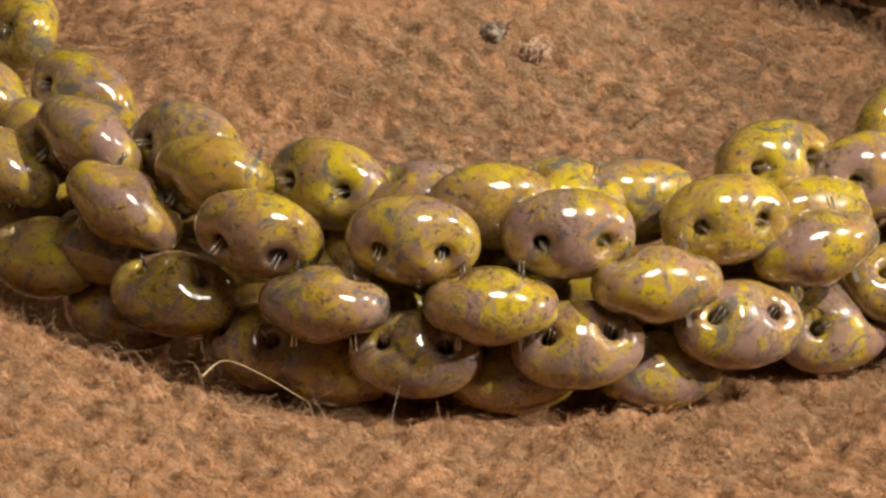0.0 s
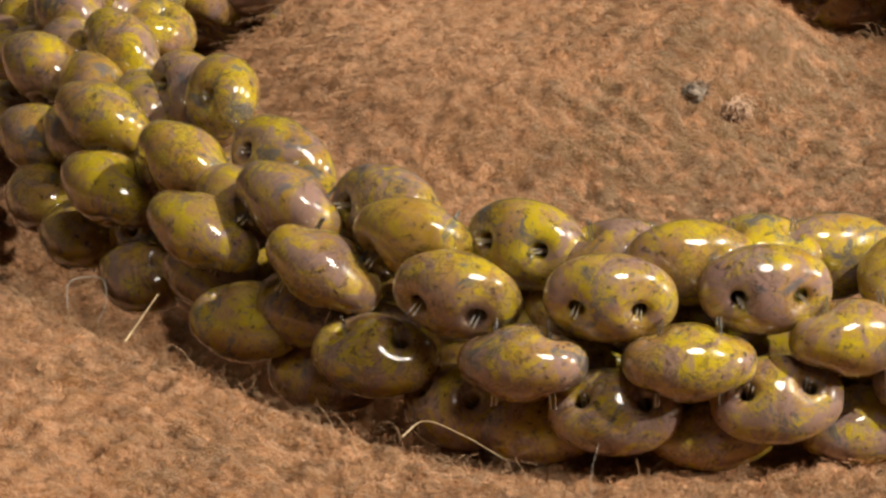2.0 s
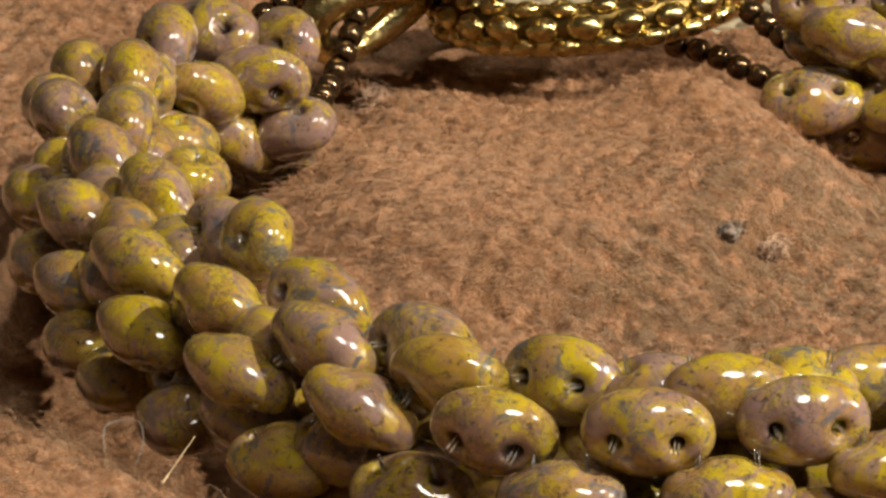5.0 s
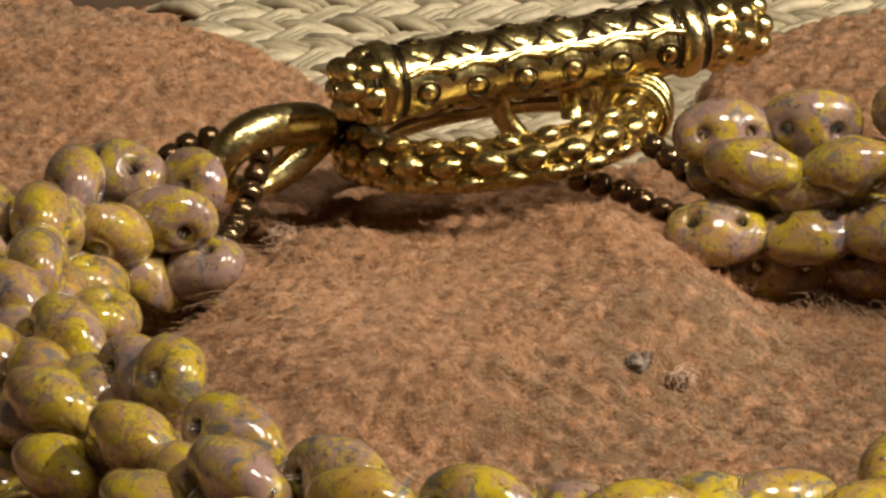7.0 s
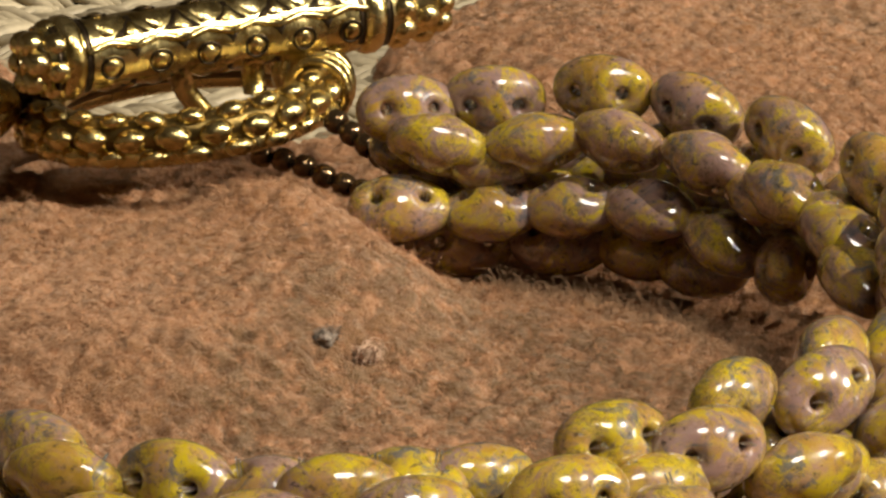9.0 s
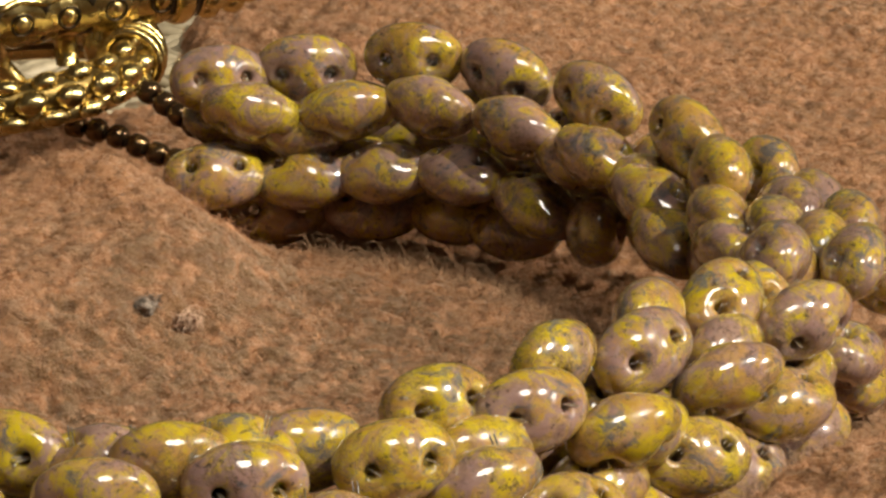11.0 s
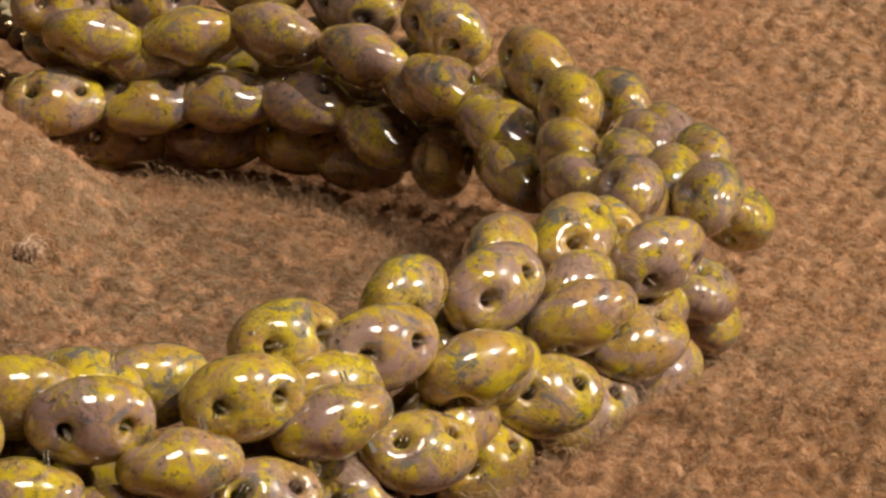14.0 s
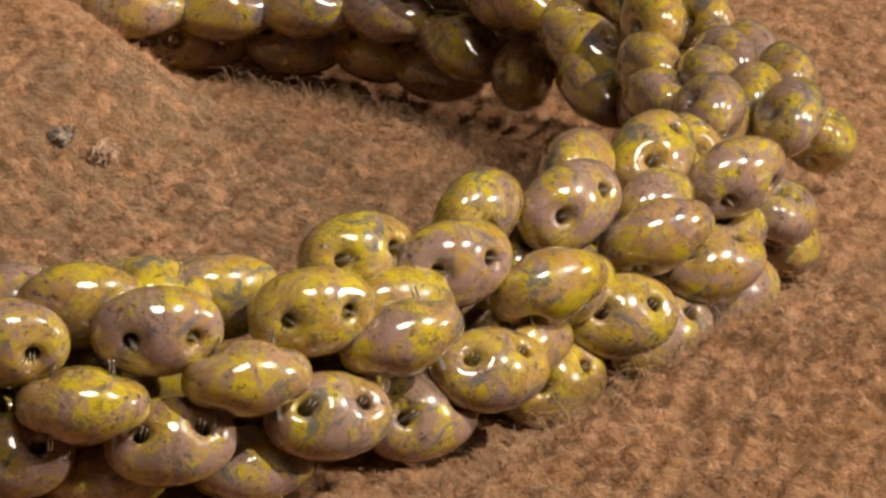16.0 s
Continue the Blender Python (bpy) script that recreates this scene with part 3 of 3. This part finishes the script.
STUDS = np.linspace(4.4, L_BAR - 6.0, 6)
def plate(outline, height, depth):
    """A raised plate on the bar: outline of (s, angle) pairs, its rim dropped by depth."""
    bm = bmesh.new()
    cs, ca = sum(p[0] for p in outline) / len(outline), sum(p[1] for p in outline) / len(outline)
    low = [bm.verts.new(on_bar(s, a, 1.74)) for s, a in outline]
    top = [bm.verts.new(on_bar(cs + 0.86 * (s - cs), ca + 0.86 * (a - ca), height - depth)) for s, a in outline]
    inner = [bm.verts.new(on_bar(cs + 0.5 * (s - cs), ca + 0.5 * (a - ca), height)) for s, a in outline]
    peak = bm.verts.new(on_bar(cs, ca, height + 0.02))
    count = len(outline)
    for k in range(count):
        q = (k + 1) % count
        bm.faces.new((low[k], low[q], top[q], top[k]))
        bm.faces.new((top[k], top[q], inner[q], inner[k]))
        bm.faces.new((inner[k], inner[q], peak))
    bmesh.ops.recalc_face_normals(bm, faces=bm.faces)
    return bm


step = STUDS[1] - STUDS[0]
for turn in (0, 120, 240):
    for s in STUDS:
        n = (on_bar(0, turn - 14, 1) - on_bar(0, turn - 14, 0)).normalized()
        bm = bmesh.new()
        ball(bm, on_bar(s, turn - 14, 1.76), MM, (0.46, 0.46, 0.24), Matrix((bar_dir, n.cross(bar_dir), n)).transposed().to_4x4(), 16, 10)
        stud = part("stud", bm, GOLD, toggle_bar)
        bm = bmesh.new()
        tube(bm, ring_points(on_bar(s, turn - 14, 1.80), bar_dir * 0.58 * MM, n.cross(bar_dir) * 0.58 * MM, 20), 0.075 * MM, 5, closed=True)
        part("stud_groove", bm, BLACKENED, stud, "dark ring round the stud")
        # the wavy ridge above the studs
        bm = bmesh.new()
        tube(bm, [on_bar(s + d * step, turn + 21 + 5 * math.cos(math.tau * d), 1.80) for d in (-0.5, -0.25, 0, 0.25, 0.5)], 0.20 * MM, 8)
        part("band", bm, GOLD, toggle_bar)
        # facets that point up and down in turn, with blackened gaps between them
        part("facet", plate(((s - 0.46 * step, turn + 80), (s + 0.46 * step, turn + 80), (s + 0.10 * step, turn + 36), (s - 0.10 * step, turn + 36)), 1.96, 0.07), GOLD, toggle_bar)
        part("facet", plate(((s + 0.24 * step, turn + 32), (s + 0.76 * step, turn + 32), (s + 0.53 * step, turn + 62), (s + 0.47 * step, turn + 62)), 1.93, 0.07), GOLD, toggle_bar)
        part("recess", plate(((s + 0.03 * step, turn + 30), (s + 0.97 * step, turn + 30), (s + 0.56 * step, turn + 78), (s + 0.44 * step, turn + 78)), 1.835, 0.01), BLACKENED, toggle_bar, "blackened recess between the facets")
        part("recess", plate(((s + 0.36 * step, turn + 13), (s + 0.64 * step, turn + 13), (s + 0.5 * step, turn - 3)), 1.84, 0.01), BLACKENED, toggle_bar, "blackened triangular recess")
# the bar's shank and its small eye
bm = bmesh.new()
tube(bm, [on_bar(8.2, -60, 1.4), on_bar(8.6, -75, 2.6), mm(-5.1, 23.5, 4.6), mm(-4.3, 23.4, 3.6)], [0.7 * MM, 0.55 * MM, 0.55 * MM, 0.75 * MM], 12)
part("shank", bm, GOLD, toggle_bar, "smooth gold shank")
bm = bmesh.new()
tube(bm, [on_bar(12.4, -80, 1.3), on_bar(12.5, -85, 3.2)], 0.6 * MM, 10)
part("eye_post", bm, GOLD, toggle_bar)

# dark bronze seed beads that tie the clasp to the rope
def seed_mesh():
    bm = bmesh.new()
    prof = [(0.10 + 0.27 + 0.27 * math.cos(u), 0.52 * math.sin(u)) for u in (math.tau * k / 8 for k in range(8))]
    rings = [[bm.verts.new((r * math.cos(a) * MM, r * math.sin(a) * MM, z * MM)) for r, z in prof] for a in (math.tau * i / 14 for i in range(14))]
    for i in range(14):
        for k in range(8):
            bm.faces.new((rings[i][k], rings[(i + 1) % 14][k], rings[(i + 1) % 14][(k + 1) % 8], rings[i][(k + 1) % 8]))
    bmesh.ops.recalc_face_normals(bm, faces=bm.faces)
    mesh = bpy.data.meshes.new("seed_bead")
    bm.to_mesh(mesh)
    bm.free()
    mesh.polygons.foreach_set("use_smooth", [True] * len(mesh.polygons))
    mesh.materials.append(BRONZE)
    return mesh


SEED = seed_mesh()


def seed_chain(points, gap=1.12):
    trail = [spline(points, t) for t in np.linspace(0, len(points) - 1, 200)]
    run = 0.0
    for a, b in zip(trail, trail[1:]):
        run += (b - a).length
        if run >= gap:
            run = 0.0
            ob = new("seed_bead", SEED)
            ob.parent = bracelet
            ob.matrix_world = Matrix.Translation(b * MM) @ (b - a).to_track_quat("Z", "Y").to_matrix().to_4x4()


seed_chain(((-18.3, 22.0, 5.9), (-18.5, 20.9, 4.8), (-18.9, 19.4, 3.6), (-19.5, 17.8, 2.5), (-20.0, 15.0, 2.0)))
seed_chain(((-20.0, 22.6, 5.7), (-21.3, 22.9, 5.6), (-22.6, 22.3, 5.2), (-23.7, 21.0, 4.5), (-24.2, 18.8, 3.8)))
seed_chain(((0.2, 21.2, 5.9), (1.6, 19.9, 5.1), (2.5, 19.0, 4.6), (3.3, 18.0, 4.2), (4.4, 16.2, 4.2)))
seed_chain(((-3.8, 23.4, 3.3), (-2.0, 22.7, 3.1), (-0.7, 22.2, 2.8), (0.6, 21.6, 2.3), (2.0, 20.8, 1.9), (3.2, 18.8, 2.2)))

# ---- the straw mat behind the fold ----
straw_mat = tagged(new("straw_mat"), "pale braided straw mat showing behind the wool", "mat")


def blade_mesh():
    bm = bmesh.new()
    for j in range(3):
        k = random.uniform(-0.2, 0.2)
        pts = [mm(t, (j - 1) * 0.62 + k * math.sin(t), 0.75 * (1 - (t / 3.2) ** 2) + (j - 1) * k) for t in (-3.2, -1.8, 0, 1.8, 3.2)]
        tube(bm, pts, [0.18 * MM, 0.38 * MM, 0.46 * MM, 0.38 * MM, 0.18 * MM], 6)
    mesh = bpy.data.meshes.new("blade")
    bm.to_mesh(mesh)
    bm.free()
    mesh.polygons.foreach_set("use_smooth", [True] * len(mesh.polygons))
    mesh.materials.append(STRAW)
    return mesh


BLADES = [blade_mesh() for _ in range(4)]
for row in range(10):
    y = 38 + 6.0 * row
    for k in range(15):
        for side in (-1, 1):
            x = -27 + 3.0 * k + 1.4 * (row % 2) + (1.5 if side > 0 else 0)
            ob = new("blade", random.choice(BLADES))
            ob.parent = straw_mat
            ob.matrix_world = pose(x * MM, (y + side * 1.5) * MM, (-1.6 + random.uniform(-0.25, 0.25)) * MM, random.uniform(-14, 14), random.uniform(-5, 5), side * 38 + random.uniform(-7, 7))

# ---- marks on the cloth ----
GRIT = plain("grey_grit", (0.17, 0.135, 0.105), 0.9, 0.0, 1500, 0.6, 0.0002)
FUZZ = plain("grey_fuzz", (0.24, 0.17, 0.12), 0.95, 0.0, 1500, 0.4, 0.0002)
LINT = plain("pale_lint", (0.62, 0.42, 0.29), 0.95, 0.0, 1800, 0.3, 0.0003)


def tuft(name, x, y, r, material, label, category, tall=0.6, count=90):
    """A small knot of curled fibres lying on the cloth."""
    bm = bmesh.new()
    base = Vector((x, y, cloth_height(x, y) + 0.3 * r * tall + 0.22))
    for _ in range(count):
        d = Vector((random.gauss(0, 1), random.gauss(0, 1), random.gauss(0, tall))).normalized() * r * random.uniform(0.1, 1.0)
        way = Vector((random.gauss(0, 1), random.gauss(0, 1), random.gauss(0, 0.6))).normalized()
        side = way.orthogonal().normalized()
        size = r * random.uniform(0.5, 1.3)
        pts = [(base + d + way * size * (t - 0.5) + side * size * 0.35 * math.sin(3.1 * t)) * MM for t in (0, 0.33, 0.66, 1)]
        tube(bm, pts, 0.022 * MM, 4)
    return tagged(part(name, bm, material), label, category)


def grit(x, y, r):
    bm = bmesh.new()
    bmesh.ops.create_icosphere(bm, subdivisions=4, radius=1.0)
    for v in bm.verts:
        k = 0.85 + 0.5 * noise.noise(v.co * 1.4 + Vector((x, y, 0))) + 0.3 * noise.noise(v.co * 3.7) + 0.12 * noise.noise(v.co * 9)
        v.co = Vector((v.co.x * k, v.co.y * k * 0.9, v.co.z * k * 0.75)) * r * MM
    ob = part("grit", bm, GRIT)
    ob.matrix_world = pose(x * MM, y * MM, (cloth_height(x, y) + r * 0.25) * MM)
    return tagged(ob, "small dark grey lump of grit caught in the wool", "grit")


grit(0.1, -7.6, 0.62)
tuft("lint", 0.3, -7.4, 0.55, FUZZ, "grey-brown fuzz wound round the grit", "lint", 0.5, 170)
tuft("lint", 2.1, -7.6, 0.6, LINT, "small pale tuft of lint on the wool", "lint", 0.35, 260)
tuft("lint", -17.6, 22.6, 0.9, LINT, "pale fluff of lint beside the clasp", "lint", 1.2, 260)
tuft("lint", -13.2, -49.4, 0.8, LINT, "tangled tuft of wool against the beads", "lint", 0.6, 300)


def hair(points, r, material, label):
    bm = bmesh.new()
    trail = [spline(points, t) * MM for t in np.linspace(0, len(points) - 1, 24)]
    tube(bm, trail, [r * MM * (1 - 0.5 * k / 23) for k in range(24)], 5)
    return tagged(part("stray_fibre", bm, material), label, "fibre", group="stray fibres")


PALE_HAIR = plain("pale_hair", (0.62, 0.46, 0.27), 0.5, 0.0, 900, 0.2)
GREY_HAIR = plain("grey_hair", (0.30, 0.26, 0.22), 0.6, 0.0, 900, 0.2)
hair(((-9.9, -53.6, 2.5), (-9.1, -53.0, 2.9), (-7.6, -54.0, 2.7), (-6.0, -55.4, 2.3)), 0.03, PALE_HAIR, "pale golden curved fibre lying against the beads")
hair(((-20.9, -45.9, 3.3), (-20.1, -41.3, 3.7)), 0.045, PALE_HAIR, "straight pale fibre sticking out of the wool")
hair(((-23.5, -42.4, 3.4), (-23.6, -40.6, 3.9), (-22.4, -40.4, 4.0), (-22.0, -42.4, 3.7), (-22.1, -44.3, 3.5)), 0.03, GREY_HAIR, "thin looped fibre beside the beads")
hair(((-2.8, -58.9, 1.8), (-2.9, -57.0, 2.4), (-2.7, -55.0, 2.9)), 0.014, GREY_HAIR, "thin pale fibre rising from the wool")
# loose fibres of the wool
# heights of the cloth on a grid, to set the fibres on
GX, GY = np.arange(-48, 52.3, 0.5), np.arange(-84, 104.3, 0.5)
GROUND = np.array([[cloth_height(x, y) for x in GX] for y in GY])


def ground(x, y):
    u, v = np.clip((x - GX[0]) / 0.5, 0, len(GX) - 1.001), np.clip((y - GY[0]) / 0.5, 0, len(GY) - 1.001)
    i, j = u.astype(int), v.astype(int)
    u, v = u - i, v - j
    return (GROUND[j, i] * (1 - u) + GROUND[j, i + 1] * u) * (1 - v) + (GROUND[j + 1, i] * (1 - u) + GROUND[j + 1, i + 1] * u) * v


def fuzz(name, x, y, length, width, lift, material, curl, steps=4):
    """Short curled fibres that stand off the cloth at the places x, y."""
    n, draw = len(x), np.random.uniform
    z, a, rise, size, bend = ground(x, y), draw(0, math.tau, n), draw(0.1, 1.0, n) * lift, length * draw(0.4, 1.3, n), draw(-curl, curl, n)
    verts = np.zeros((n, steps + 1, 2, 3))
    for k in range(steps + 1):
        t = k / steps
        u = a + bend * t
        px, py, pz = x + size * t * np.cos(u), y + size * t * np.sin(u), z - 0.08 + rise * size * math.sin(2.6 * t)
        w = width * (1 - 0.7 * t)
        verts[:, k, 0] = np.stack([px - w * np.sin(u), py + w * np.cos(u), pz], 1) * MM
        verts[:, k, 1] = np.stack([px + w * np.sin(u), py - w * np.cos(u), pz + w], 1) * MM
    quad = np.array([(2 * k, 2 * k + 1, 2 * k + 3, 2 * k + 2) for k in range(steps)])
    faces = (np.arange(n)[:, None, None] * (2 * steps + 2) + quad[None]).reshape(-1, 4)
    mesh = bpy.data.meshes.new(name)
    mesh.from_pydata(verts.reshape(-1, 3), [], faces)
    mesh.materials.append(material)
    return tagged(new(name, mesh), "short loose fibres standing off the orange wool", "fibres", kind="stuff")


FIBRE = plain("wool_fibre", (0.36, 0.175, 0.082), 0.85, 0.0, 700, 0.35)
PALE_WOOL = plain("pale_wool_fibre", (0.58, 0.31, 0.16), 0.85, 0.0, 700, 0.25)
RUST = plain("rust_wool_fibre", (0.19, 0.078, 0.030), 0.85, 0.0, 700, 0.3)
EDGE = plain("dark_wool_fibre", (0.27, 0.16, 0.085), 0.85, 0.0, 700, 0.35)


def beside_rope(count):
    spots = []
    for s in np.random.uniform(30, 160, count):
        p, ahead, out, up = rope_frame(s)
        d = random.uniform(4.2, 8.5) * (1 if s < 118 else -1)
        spots.append((p.x + out.x * d, p.y + out.y * d))
    return np.array(spots).T


def along_lip(count):
    """Places on the edge of the cloth in front of the rope."""
    t = np.random.uniform(1.5, 10.5, count)
    line = np.array([spline(BANK, v) for v in t])
    return line[:, 0] + np.random.normal(0.2, 1.0, count), line[:, 1] + np.random.normal(0.8, 1.0, count)


LIP = plain("pale_curled_fibre", (0.44, 0.28, 0.16), 0.8, 0.0, 700, 0.3)
fuzz("lip_fibres", *along_lip(1900), 1.5, 0.008, 0.9, LIP, 5.5, 6)
WISP = plain("pale_wool_wisp", (0.50, 0.29, 0.16), 0.9, 0.0, 700, 0.25)
fuzz("wool_edge_fibres", *beside_rope(6500), 1.3, 0.013, 0.95, EDGE, 3.5)
fuzz("wool_wisps", np.append(np.random.normal(-6, 11, 2600), np.random.normal(-13, 4.5, 2600)), np.append(np.random.normal(-2, 13, 2600), np.random.normal(-5, 6, 2600)), 2.2, 0.009, 0.15, WISP, 3.0)


def tufts(count, each, spread):
    """Places of fibres that grow in small tufts all over the cloth."""
    x, y = np.random.uniform(-36, 42, count), np.random.uniform(-66, 56, count)
    return [np.repeat(v, each) + np.random.normal(0, spread, count * each) for v in (x, y)]


fuzz("wool_fibres", *tufts(14000, 7, 0.13), 0.62, 0.014, 0.75, FIBRE, 5.0, 3)
fuzz("pale_wool_fibres", *tufts(7000, 7, 0.12), 0.60, 0.014, 0.95, PALE_WOOL, 5.0, 3)
fuzz("dark_wool_fibres", *tufts(6500, 6, 0.15), 0.60, 0.014, 0.35, RUST, 5.0, 3)

# ---- the room ----
table = tagged(new("table", grid_sheet(-600, 600, -500, 500, 100, lambda x, y: -8.0)), "dark wooden table top under the cloth", "table", kind="structure")
table.data.materials.append(WOOD)


def slab(name, x0, x1, y0, y1, z0, z1, label):
    bm = bmesh.new()
    bmesh.ops.create_cube(bm, size=1.0, matrix=Matrix.Translation(((x0 + x1) / 2, (y0 + y1) / 2, (z0 + z1) / 2)) @ Matrix.Diagonal((x1 - x0, y1 - y0, z1 - z0, 1)))
    ob = part(name, bm, WALL, None, label)
    ob.data.polygons.foreach_set("use_smooth", [False] * 6)
    return tagged(ob, category="wall", kind="structure")


# unseen shell round the table, added for bounced light and reflections
slab("wall_north", -1.8, 1.8, 1.8, 1.9, -0.75, 1.7, "plain warm wall out of view, added for bounced light")
slab("wall_south", -1.8, 1.8, -1.9, -1.8, -0.75, 1.7, "plain warm wall out of view, added for bounced light")
slab("wall_east", 1.8, 1.9, -1.8, 1.8, -0.75, 1.7, "plain warm wall out of view, added for bounced light")
slab("wall_west", -1.9, -1.8, -1.8, 1.8, -0.75, 1.7, "plain warm wall out of view, added for bounced light")
slab("ceiling", -1.9, 1.9, -1.9, 1.9, 1.7, 1.8, "plain ceiling out of view, added for bounced light")
slab("floor", -1.9, 1.9, -1.9, 1.9, -0.85, -0.75, "plain floor out of view, added for bounced light")
